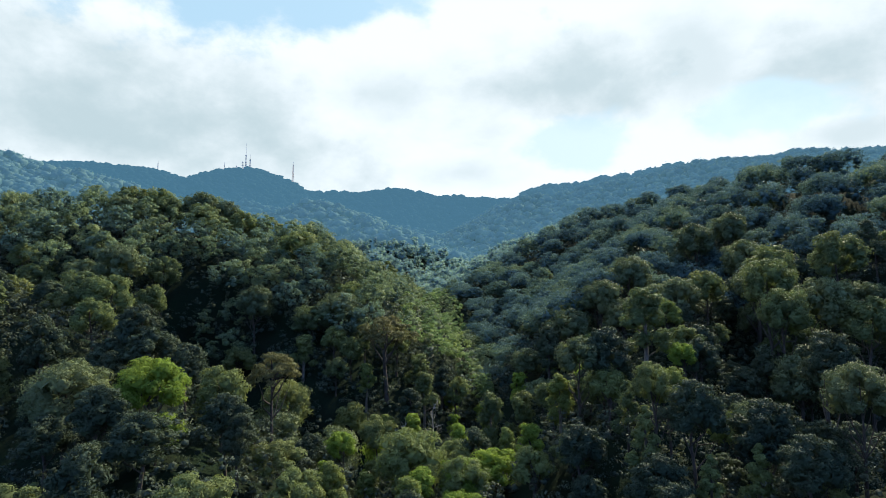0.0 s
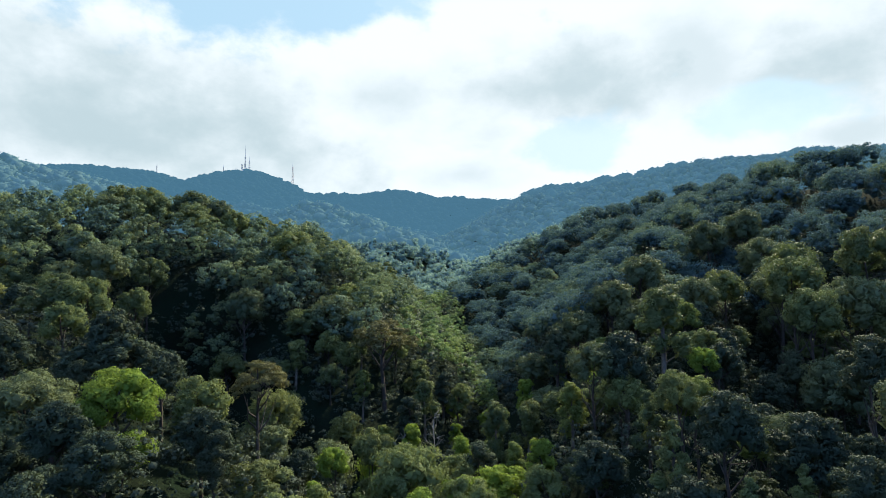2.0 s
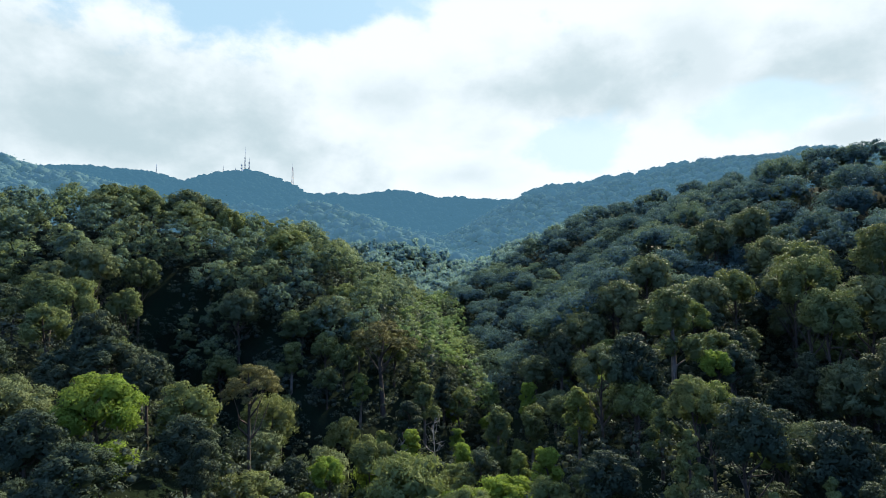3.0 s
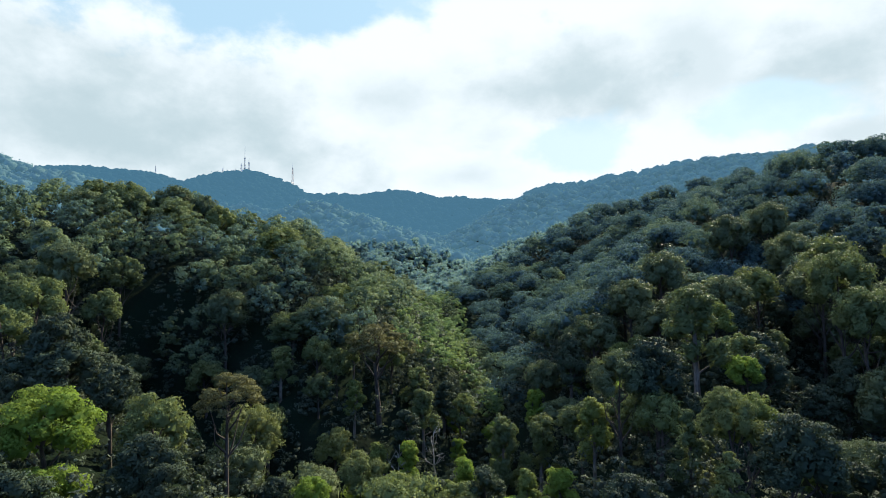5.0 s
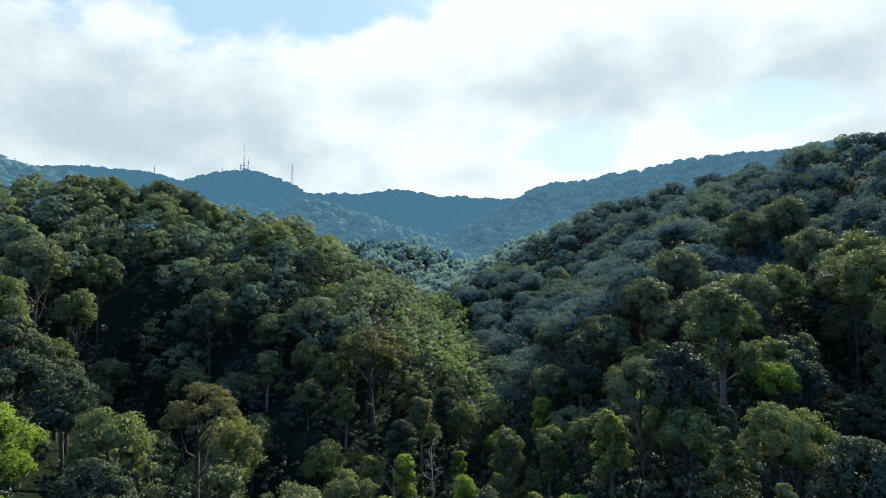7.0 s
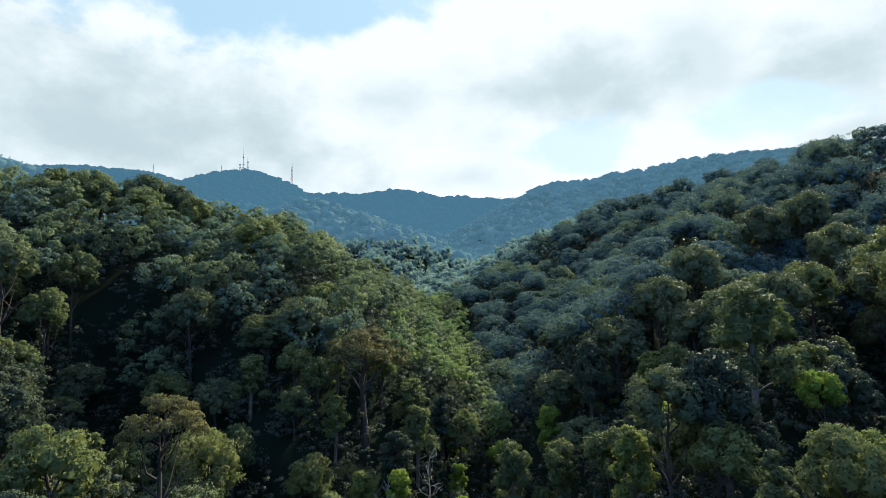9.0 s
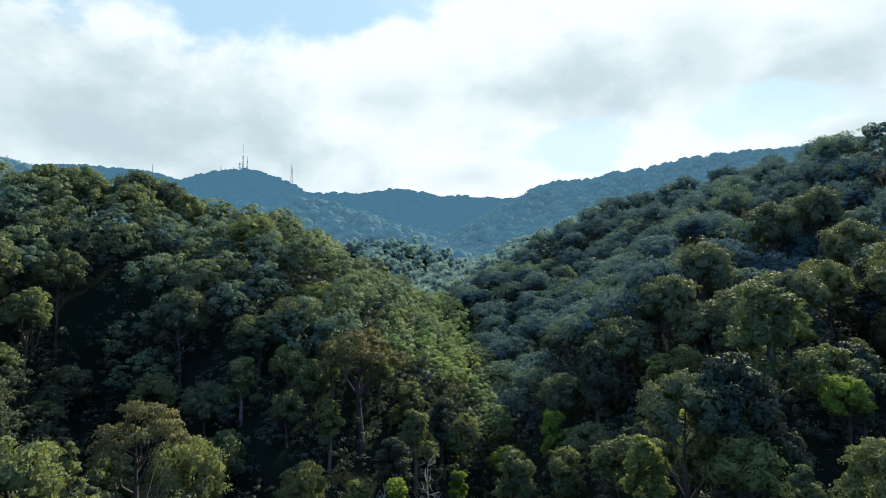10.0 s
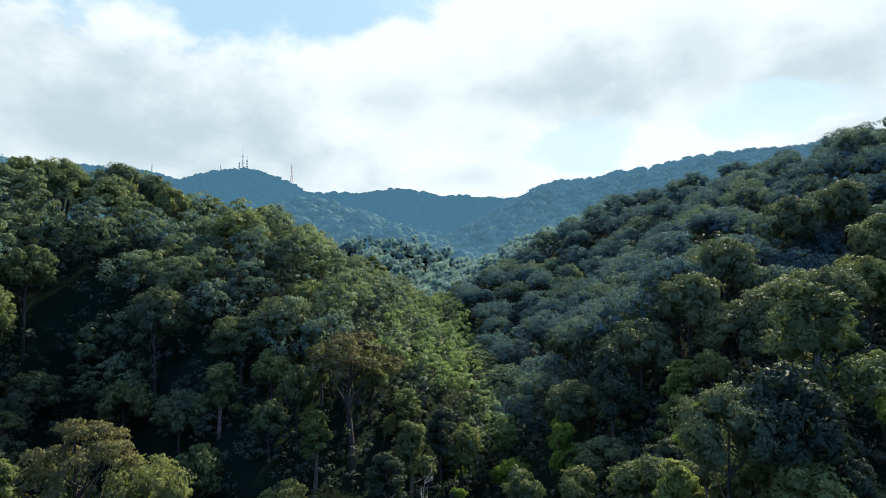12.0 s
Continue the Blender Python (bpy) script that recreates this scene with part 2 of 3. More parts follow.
def ravine(x, y, reach=6.5):
    """The steep dark ravines, too steep for tall trees."""
    near_one = np.zeros(np.shape(x), bool)
    for pts in (GULLIES[0][2][1:5], GULLIES[3][2][:4]):
        for (ax, ay), (bx, by) in zip(pts, pts[1:]):
            dx, dy = bx - ax, by - ay
            u = np.clip(((x - ax) * dx + (y - ay) * dy) / (dx * dx + dy * dy), 0, 1)
            near_one |= np.hypot(x - ax - u * dx, y - ay - u * dy) < reach
    return near_one


def ground_height(x, y):
    x = np.asarray(x, float); y = np.asarray(y, float)
    f = np.interp(y, FLOOR_Y, FLOOR_Z) + 0.08*np.sqrt((x-np.interp(y, FLOOR_Y, MID_X))**2+36)
    f = np.minimum(f, np.interp(y, FLOOR_Y, FLOOR_Z)+30)
    hs = [f]
    for k, w, pts in RIDGES:
        best = np.full(x.shape, -1e9)
        for (ax, ay, az), (bx, by, bz) in zip(pts, pts[1:]):
            dx, dy = bx-ax, by-ay
            s = np.clip(((x-ax)*dx+(y-ay)*dy)/(dx*dx+dy*dy), 0, 1)
            d = np.hypot(x-ax-s*dx, y-ay-s*dy)
            best = np.maximum(best, az+s*(bz-az)-k*(np.sqrt(d*d+w*w)-w))
        hs.append(best)
    h = np.array(hs); T = 2.5
    m = h.max(0)
    h = m + T*np.log(np.exp((h-m)/T).sum(0)) - 1.0
    for depth, w, pts in GULLIES:
        d = np.full(x.shape, 1e9)
        for (ax, ay), (bx, by) in zip(pts, pts[1:]):
            dx, dy = bx-ax, by-ay
            s = np.clip(((x-ax)*dx+(y-ay)*dy)/(dx*dx+dy*dy), 0, 1)
            d = np.minimum(d, np.hypot(x-ax-s*dx, y-ay-s*dy))
        h = h - depth*np.exp(-(d/w)**2)
    return h



def ridge_noise(x, y):
    """Small gullies and swells that run down the slopes."""
    return 1.6 * np.sin(x / 17.0 + 1.3 * np.sin(y / 31.0)) * np.sin(y / 23.0 + 0.8 * np.sin(x / 37.0)) + 0.7 * np.sin(x / 7.3 + y / 11.0) \
        + 5.0 * np.clip((y - 500) / 300, 0, 1) * np.sin(x / 43.0 + 1.6 * np.sin(y / 88.0)) * np.sin(y / 71.0 + 1.1 * np.sin(x / 59.0))


def ground_z(x, y):
    return ground_height(x, y) + ridge_noise(np.asarray(x, float), np.asarray(y, float))


def mesh_from(name, verts, faces, material, slots=None, normals=None):
    """A mesh from arrays of places and of corners, with soft normals where they are given."""
    me = bpy.data.meshes.new(name)
    verts = np.ascontiguousarray(verts, np.float32)
    faces = np.ascontiguousarray(faces, np.int32)
    count = len(faces)
    corners = faces.shape[1]
    me.vertices.add(len(verts))
    me.vertices.foreach_set("co", verts.ravel())
    me.loops.add(count * corners)
    me.loops.foreach_set("vertex_index", faces.ravel())
    me.polygons.add(count)
    me.polygons.foreach_set("loop_start", np.arange(count, dtype=np.int32) * corners)
    if slots is not None:
        me.polygons.foreach_set("material_index", np.ascontiguousarray(slots, np.int32))
    me.update(calc_edges=True)
    if normals is not None:
        soft = me.attributes.new("custom_normal", "FLOAT_VECTOR", "POINT")
        soft.data.foreach_set("vector", np.ascontiguousarray(normals, np.float32).ravel())
        me.update()
    for m in material if isinstance(material, (list, tuple)) else [material]:
        me.materials.append(m)
    return me


def build_ground():
    near_x = np.arange(-260, 261, 5.0)
    out = np.concatenate([np.arange(276, 1250, 20.0), 1250 + np.cumsum(np.geomspace(30, 900, 9))])
    xs = np.concatenate([-out[::-1], near_x, out])
    ys = np.concatenate([-300 - np.cumsum(np.geomspace(8, 330, 16))[::-1], np.arange(-300, 0, 20.0), np.arange(0, 460, 5.0),
                         np.arange(460, 1700, 16.0), 1700 + np.cumsum(np.geomspace(30, 300, 12))])
    gx, gy = np.meshgrid(xs, ys)
    gz = ground_z(gx, gy)
    w = len(xs)
    verts = np.stack([gx.ravel(), gy.ravel(), gz.ravel()], 1)
    i = (np.arange(len(ys) - 1)[:, None] * w + np.arange(w - 1)[None, :]).ravel()
    faces = np.stack([i, i + 1, i + w + 1, i + w], 1)
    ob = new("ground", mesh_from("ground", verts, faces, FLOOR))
    ob.data.polygons.foreach_set("use_smooth", np.ones(len(faces), bool))
    return tagged(ob, "leaf-littered forest floor of a steep mountain valley, darkened for tree shade", "ground", kind="structure")


build_ground()


# ---- trees ----
GOLD = (1 + 5 ** 0.5) / 2
ICO = np.array([(-1, GOLD, 0), (1, GOLD, 0), (-1, -GOLD, 0), (1, -GOLD, 0), (0, -1, GOLD), (0, 1, GOLD), (0, -1, -GOLD), (0, 1, -GOLD),
                (GOLD, 0, -1), (GOLD, 0, 1), (-GOLD, 0, -1), (-GOLD, 0, 1)]) / math.hypot(1, GOLD)
ICO_FACES = np.array([(0, 11, 5), (0, 5, 1), (0, 1, 7), (0, 7, 10), (0, 10, 11), (1, 5, 9), (5, 11, 4), (11, 10, 2), (10, 7, 6), (7, 1, 8),
                      (3, 9, 4), (3, 4, 2), (3, 2, 6), (3, 6, 8), (3, 8, 9), (4, 9, 5), (2, 4, 11), (6, 2, 10), (8, 6, 7), (9, 8, 1)])


def finer(verts, faces):
    """Each triangle of a ball split into four."""
    verts, made, out = [tuple(v) for v in verts], {}, []

    def middle(a, b):
        key = (min(a, b), max(a, b))
        if key not in made:
            p = np.array(verts[a]) + np.array(verts[b])
            made[key] = len(verts)
            verts.append(tuple(p / np.linalg.norm(p)))
        return made[key]

    for a, b, c in faces:
        ab, bc, ca = middle(a, b), middle(b, c), middle(c, a)
        out += [(a, ab, ca), (b, bc, ab), (c, ca, bc), (ab, bc, ca)]
    return np.array(verts), np.array(out)


BALL, BALL_FACES = finer(ICO, ICO_FACES)


def crown_blobs(kind, radius, height, rng, count):
    """Centres and radii of the boughs of a crown; the tree's foot is at the origin."""
    at, size = [], []
    for i in range(count):
        u = (i + 0.5) / count
        turn = i * 2.39996 + rng.uniform(-0.5, 0.5)
        if kind == "broad":
            tilt = math.acos(1 - 1.42 * u)
            r = radius * 0.68 * math.sin(tilt) * rng.uniform(0.85, 1.12)
            z = height - radius * 1.12 + radius * 0.80 * math.cos(tilt) * rng.uniform(0.88, 1.06)
            s = radius * rng.uniform(0.34, 0.48)
        elif kind == "dome":
            tilt = math.acos(1 - 1.02 * u)
            r = radius * 0.60 * math.sin(tilt) * rng.uniform(0.9, 1.1)
            z = height - radius * 0.98 + radius * 0.55 * math.cos(tilt) * rng.uniform(0.92, 1.06)
            s = radius * rng.uniform(0.38, 0.50)
        elif kind == "tall":
            r = radius * rng.uniform(0.20, 0.80) * (0.55 + 0.6 * u)
            z = height * (0.93 - 0.52 * u * rng.uniform(0.8, 1.1)) - 0.2 * r
            s = radius * rng.uniform(0.38, 0.56)
        elif kind == "cone":
            r = radius * 0.62 * u * rng.uniform(0.8, 1.1)
            z = height * (0.95 - 0.72 * u)
            s = radius * (0.22 + 0.30 * u) * rng.uniform(0.9, 1.1)
        else:  # open, umbrella-like
            r = radius * 0.86 * math.sqrt(u) * rng.uniform(0.9, 1.1)
            z = height - radius * 0.16 - 0.55 * radius * (r / radius) ** 2 - rng.uniform(0, 0.9) * radius * (r / radius)
            s = radius * rng.uniform(0.20, 0.30)
        at.append((r * math.cos(turn), r * math.sin(turn), z))
        size.append(s)
    return np.array(at), np.array(size)


def ways(shape, rng, low):
    """Random ways out of a centre, few of them downwards."""
    way = rng.normal(size=(*shape, 3))
    way /= np.linalg.norm(way, axis=-1, keepdims=True)
    way[..., 2] = np.where(way[..., 2] < low, -way[..., 2], way[..., 2])
    return way


def puffs(at, size, flat, per_blob, rng, reach=0.84, heart=None):
    """The rounded leafy heads that each bough carries, on the side away from the crown's heart."""
    way = ways((len(at), per_blob), rng, -0.50)
    if heart is not None:
        out = at - heart
        out /= np.linalg.norm(out, axis=1, keepdims=True)
        way = way + 0.75 * out[:, None]
        way /= np.linalg.norm(way, axis=-1, keepdims=True)
    c = at[:, None] + way * (size[:, None] * reach * rng.uniform(0.80, 1.15, (len(at), per_blob)))[..., None] * np.array((1, 1, flat))
    r = size[:, None] * rng.uniform(0.26, 0.46, (len(at), per_blob))
    return c.reshape(-1, 3), r.ravel()


def inner_leaves(at, size, flat, rng, fine=True, low=-0.75):
    """The dense inside of each bough: overlapping sprays in every depth round a knot of twigs, so that little light comes through."""
    ball, faces = (BALL, BALL_FACES) if fine else (ICO, ICO_FACES)
    faces = faces[ball[faces].mean(1)[:, 2] > low]
    tri = ball[faces]
    mid_of = tri.mean(1)
    count = len(faces)
    spread = rng.uniform(0.85, 1.30, (len(at), count, 1, 1))
    lean = rng.normal(0, 0.16, (len(at), count, 3, 3))
    depth = rng.uniform(0.60, 1.08, (len(at), count, 1, 1))
    v = (mid_of[None, :, None] + (tri - mid_of[:, None])[None] * spread + lean) * depth
    out = unit(v + 0.6 * mid_of[None, :, None]).reshape(-1, 3)
    v = (v * size[:, None, None, None] * np.array((1, 1, flat)) + at[:, None, None]).reshape(-1, 3)
    knots = cores(at, size, flat, rng, 0.58)
    return (v, np.arange(len(v)).reshape(-1, 3), out), knots


def unit(v):
    return v / np.linalg.norm(v, axis=-1, keepdims=True)


def leaf_sprays(at, size, flat, per_puff, leaf, rng, low=-0.35, stir=0.34, heart=None, round_off=0.40, blur=0.55):
    """Small three-cornered leaf sprays over the upper side of every leafy head, shaded softly after the head's round form.
    heart: the crown's centre, from which the heads turn away."""
    n = len(at)
    way = ways((n, per_puff), rng, low)
    c = at[:, None] + way * (size[:, None] * rng.uniform(0.82, 1.16, (n, per_puff)))[..., None] * np.array((1, 1, flat))
    normal = unit(way + rng.normal(0, stir, way.shape))
    side = unit(np.cross(normal, rng.normal(size=way.shape)))
    up = np.cross(normal, side)
    s = leaf * rng.uniform(0.6, 1.35, (n, per_puff, 1))
    v = np.stack([c + side * s * 0.62, c - side * s * 0.38 + up * s * 0.42, c - side * s * 0.30 - up * s * 0.46], 2).reshape(-1, 3)
    soft = way + blur * normal
    if heart is not None:
        soft = soft + round_off * unit(at - heart)[:, None]
    return v, np.arange(len(v)).reshape(-1, 3), np.repeat(unit(soft).reshape(-1, 3), 3, 0)


def cores(at, size, flat, rng, shrink=0.78):
    """The dense inner twigs and leaves of each head."""
    v = ICO[None] * (size[:, None] * shrink * rng.uniform(0.82, 1.15, (len(at), 12)))[..., None] * np.array((1, 1, flat)) + at[:, None]
    f = ICO_FACES[None] + np.arange(len(at))[:, None, None] * 12
    return v.reshape(-1, 3), f.reshape(-1, 3), unit(v - at[:, None]).reshape(-1, 3)


def join(pieces):
    vs, fs, base = [], [], 0
    for v, f, *_ in pieces:
        vs.append(v)
        fs.append(f + base)
        base += len(v)
    return np.concatenate(vs), np.concatenate(fs)


def soft_normals(pieces):
    return np.concatenate([p[2] for p in pieces])


def tube(points, radii, sides=6):
    """A tapered limb through the points."""
    pts = np.array(points, float)
    way = np.gradient(pts, axis=0)
    way /= np.linalg.norm(way, axis=1, keepdims=True)
    ref = np.array((0.3, 0.9, 0.1))
    a = np.cross(way, ref)
    a /= np.linalg.norm(a, axis=1, keepdims=True)
    b = np.cross(way, a)
    turn = np.linspace(0, 2 * math.pi, sides, endpoint=False)
    v = pts[:, None] + (a[:, None] * np.cos(turn)[None, :, None] + b[:, None] * np.sin(turn)[None, :, None]) * np.array(radii)[:, None, None]
    f = []
    for i in range(len(pts) - 1):
        for j in range(sides):
            p, q = i * sides + j, i * sides + (j + 1) % sides
            f += [(p, q, q + sides), (p, q + sides, p + sides)]
    return v.reshape(-1, 3), np.array(f)


def trunk_with_limbs(kind, at, size, radius, height, rng, material):
    """A tapered trunk that carries its limbs, each forked towards its bough."""
    fork = height * {"broad": 0.50, "tall": 0.62, "cone": 0.80, "open": 0.52}[kind]
    girth = 0.022 * height
    lean = rng.normal(0, 0.025, 2) * height
    spine = [(0, 0, -1.5), (lean[0] * 0.2, lean[1] * 0.2, fork * 0.35), (lean[0] * 0.3, lean[1] * 0.7, fork * 0.7), (lean[0], lean[1], fork)]
    top = at[np.argmax(at[:, 2])]
    trunk = new("trunk", mesh_from("trunk", *tube([*spine, tuple(top)], [girth * 1.35, girth, girth * 0.85, girth * 0.7, girth * 0.2]), material))
    for i, p in enumerate(at):
        if np.allclose(p, top) or kind == "cone" or i % (3 if kind == "open" else 2):
            continue
        out = math.hypot(p[0], p[1])
        rise = min(max(p[2] - rng.uniform(0.9, 1.5) * out, 0.30 * height), 0.85 * height)
        share = min(rise / fork, 1.0)
        if rise < fork:
            start = np.array((lean[0] * share ** 2, lean[1] * share ** 2, rise))
        else:
            start = np.array(spine[3]) + (top - np.array(spine[3])) * (rise - fork) / max(top[2] - fork, 1.0)
        bend = start * 0.5 + p * 0.5 + np.array((0, 0, -0.06 * radius)) + rng.normal(0, 0.06 * radius, 3)
        pieces = [tube([start, bend, p], [girth * 0.45, girth * 0.30, girth * 0.08], 4)]
        for k in range(2):
            tip = at[(i + 1 + k) % len(at)]
            if np.linalg.norm(tip - bend) < radius * 0.8:
                pieces.append(tube([bend, bend * 0.45 + tip * 0.55 + rng.normal(0, 0.05 * radius, 3), tip], [girth * 0.24, girth * 0.15, girth * 0.05], 4))
        new("limb", mesh_from("limb", *join(pieces), material)).parent = trunk
    return trunk


FLAT = {"broad": 0.85, "tall": 0.95, "cone": 0.9, "open": 0.80}
TREE_NAMES = {"broad": "broadleaf_tree", "tall": "tall_tree", "cone": "young_tree", "open": "umbrella_tree"}


def make_tree(kind, radius, height, seed, leaves, wood, label, name="", sprays=22, leaf=0.30, blobs=14, per_blob=6):
    """A tree at the origin, with trunk and crown as parts."""
    rng = np.random.default_rng(seed)
    at, size = crown_blobs(kind, radius, height, rng, blobs)
    heart = np.array((0.0, 0.0, height - 1.5 * radius)) if kind in ("broad", "open") else at * (0.0, 0.0, 0.93)
    heads, girths = puffs(at, size, FLAT[kind], per_blob, rng, heart=heart)
    pieces = [leaf_sprays(heads, girths, FLAT[kind] * 0.9, sprays, leaf, rng, -0.55, stir=0.5, heart=heart if heart.ndim == 1 else np.repeat(heart, per_blob, 0))]
    if kind != "open":
        pieces += inner_leaves(at, size * 0.72, FLAT[kind], rng)
    v, f = join(pieces)
    name = (name or TREE_NAMES[kind])
    root = tagged(new(name), label, "tree", "trees of the valley forest")
    crown = new("crown", mesh_from("crown", v, f, leaves, normals=soft_normals(pieces)))
    stem = trunk_with_limbs(kind, at, size, radius, height, rng, wood)
    crown.parent = stem.parent = root
    return root


def in_view(x, y, margin=30.0):
    """The fan of land that opens ahead."""
    return (np.abs(x) < 0.80 * np.maximum(y, 0) + margin)


def scatter(x0, x1, y0, y1, gap, seed, keep, stray=0.42):
    """Places on a jittered hexagonal lattice."""
    rng = np.random.default_rng(seed)
    ys = np.arange(y0, y1, gap * 0.87)
    xs = np.arange(x0, x1, gap)
    gx, gy = np.meshgrid(xs, ys)
    gx = gx + (np.arange(len(ys))[:, None] % 2) * gap * 0.5
    gx = gx + rng.uniform(-stray, stray, gx.shape) * gap
    gy = gy + rng.uniform(-stray, stray, gy.shape) * gap
    p = np.stack([gx.ravel(), gy.ravel()], 1)
    return p[keep(p[:, 0], p[:, 1])]


# form, crown radius, height, seed, leaves, bark, label and what differs
SPECIES = [
    ("broad", 6.2, 18.0, 11, LEAF_GREEN, BARK, "domed broadleaf tree with dense dark green foliage", {}),
    ("broad", 7.4, 19.5, 12, LEAF_DUSK, BARK, "wide domed tree with dusky grey-green leaves", dict(name="domed_tree", blobs=17)),
    ("broad", 5.4, 17.5, 13, LEAF_GREEN, BARK, "round-headed broadleaf tree with dense green foliage", {}),
    ("broad", 4.6, 15.0, 14, LEAF_SHADED, BARK, "compact rounded tree with very dark green leaves", {}),
    ("broad", 6.8, 19.0, 15, LEAF_GREEN, BARK, "broad lumpy-crowned green tree with dark limbs", dict(name="domed_tree", blobs=16)),
    ("tall", 3.8, 20.0, 16, LEAF_GREEN, BARK_PALE, "tall slender green tree with a pale trunk", {}),
    ("tall", 4.2, 19.0, 17, LEAF_SHADED, BARK, "tall narrow-crowned tree with dark green leaves", {}),
    ("cone", 3.1, 12.0, 18, LEAF_GREEN, BARK, "young conical tree with dark green foliage", dict(blobs=11)),
    ("broad", 5.0, 14.0, 19, LEAF_BRIGHT, BARK, "rounded tree with bright yellow-green new leaves", {}),
    ("tall", 3.3, 15.0, 20, LEAF_BRIGHT, BARK, "slender tree with bright yellow-green leaves", {}),
    ("tall", 3.0, 9.0, 23, LEAF_SILVER, BARK, "small shrubby tree with pale silvery leaves", dict(blobs=9)),
    ("open", 6.5, 19.0, 21, LEAF_GREEN, BARK_PALE, "open umbrella-crowned tree with bare pale limbs", dict(blobs=20)),
    ("open", 8.4, 26.0, 22, LEAF_OLIVE, BARK, "tall olive-brown umbrella tree with bare forked limbs", dict(blobs=36)),
    ("broad", 5.0, 16.0, 24, LEAF_FRESH, BARK, "rounded tree with fresh light green foliage", {}),
    ("tall", 3.4, 17.0, 25, LEAF_FRESH, BARK_PALE, "slender tree with fresh light green leaves", {}),
]
PATTERNS = {}


def pattern_for(index, y):
    """The first tree of its kind; the nearer the trees stand to the flight, the finer their leaves."""
    detail = 0 if y < 112 else 1 if y < 155 else 2
    if (index, detail) in PATTERNS:
        return PATTERNS[index, detail], True
    *shape, extra = SPECIES[index]
    extra = dict(extra)
    extra["sprays"] = int(extra.get("sprays", 27) * (1.5, 1.0, 0.8)[detail])
    extra["per_blob"] = (17, 14, 12)[detail]
    PATTERNS[index, detail] = make_tree(*shape, leaf=(0.27, 0.35, 0.43)[detail], **extra)
    return PATTERNS[index, detail], False




def plant(index, x, y, scale, turn, stretch=1.0, sink=0.0):
    """Sets a tree of that pattern at a place of the plan."""
    pattern, built = pattern_for(index, y)
    z = float(ground_z(np.array([x]), np.array([y]))[0]) - sink
    upright = min(stretch, 1.12)
    size = (scale, scale, scale * upright)
    m = Matrix.LocRotScale((x, y, z), Euler((0, 0, turn)), size)
    if built:
        tree = copy_thing(pattern, m)
        tree.scale = size
    else:
        tree = pattern
        tree.matrix_basis = m
    longer = stretch / upright
    for child in tree.children:
        if child.name.startswith("crown"):
            child.location.z = (longer - 1.0) * SPECIES[index][2]
        else:
            child.scale.z = longer


def plant_to(index, x, y, top, radius):
    """Sets a tree whose crown has that radius and whose top reaches that height."""
    full_radius, full_height = SPECIES[index][1:3]
    tall = top - float(ground_z(np.array([x]), np.array([y]))[0])
    scale = radius / full_radius
    stretch = tall / (scale * full_height)
    sink = 0.0
    if stretch < 0.8:
        sink, stretch = 0.8 * scale * full_height - tall, 0.8
    plant(index, x, y, scale, x * 7 + y, min(stretch, 1.9), sink)


# trees that stand out: pattern, x, y, top, crown radius
LEFT_TREES = [
    (1, -98, 175, 73, 6.4), (2, -95, 195, 70, 5.2), (2, -90, 178, 60, 4.6), (3, -64, 122, 54, 4.8), (3, -59, 117, 49.5, 5.0), (3, -51, 116, 46.5, 4.2), (12, -36, 124, 44, 5.4),
    (2, -59, 158, 42.5, 4.2), (4, -38, 141, 42, 6.0), (1, -61, 188, 60.5, 5.8), (4, -42, 186, 53.5, 6.4), (5, -42, 175, 45, 3.6), (2, -33.5, 180, 47, 4.2),
    (4, -55, 219, 81.5, 8.2), (2, -50, 292, 80, 8.0), (0, -34, 208, 62, 7.0), (11, -79, 258, 92, 6.8), (11, -29, 285, 74, 7.2), (8, -49, 99, 46, 5.4), (8, -46, 94, 37.5, 4.4),
    (1, -104, 244, 101.4, 7.8), (4, -120, 242, 102.4, 6.6), (2, -131, 240, 103.0, 6.6), (1, -93, 246, 98, 5.6), (0, -112, 232, 97, 6.8), (4, -97, 232, 94, 6.4), (1, -127, 228, 97, 7.0), (2, -84, 240, 92, 5.8),
]
VALLEY_TREES = [
    (12, -17, 177, 50, 9.4), (8, -87, 132, 44, 3.8), (8, -13, 131, 25, 5.4), (8, 10, 114, 27, 5.0), (8, 3, 100, 23.5, 4.5), (9, -4, 105, 25.5, 3.4), (0, -14, 126, 31, 4.2), (8, -20, 116, 31, 2.8),
    (2, -28, 100, 32, 4.2), (9, 2, 193, 24, 3.4), (9, 26, 190, 31, 4.4), (8, -17, 145, 26, 3.2), (5, 12, 150, 32, 3.6), (9, 4, 138, 26, 3.2),
    (10, -49, 154, 26, 2.6), (10, -46, 156, 25, 2.2), (10, -51, 151, 25, 2.2), (5, -8, 188, 38, 3.6), (14, 42, 165, 45.7, 3.6), (14, 34, 175, 41.5, 3.6), (14, 38, 157, 41, 3.4), (1, 41, 266, 45, 6.6),
]
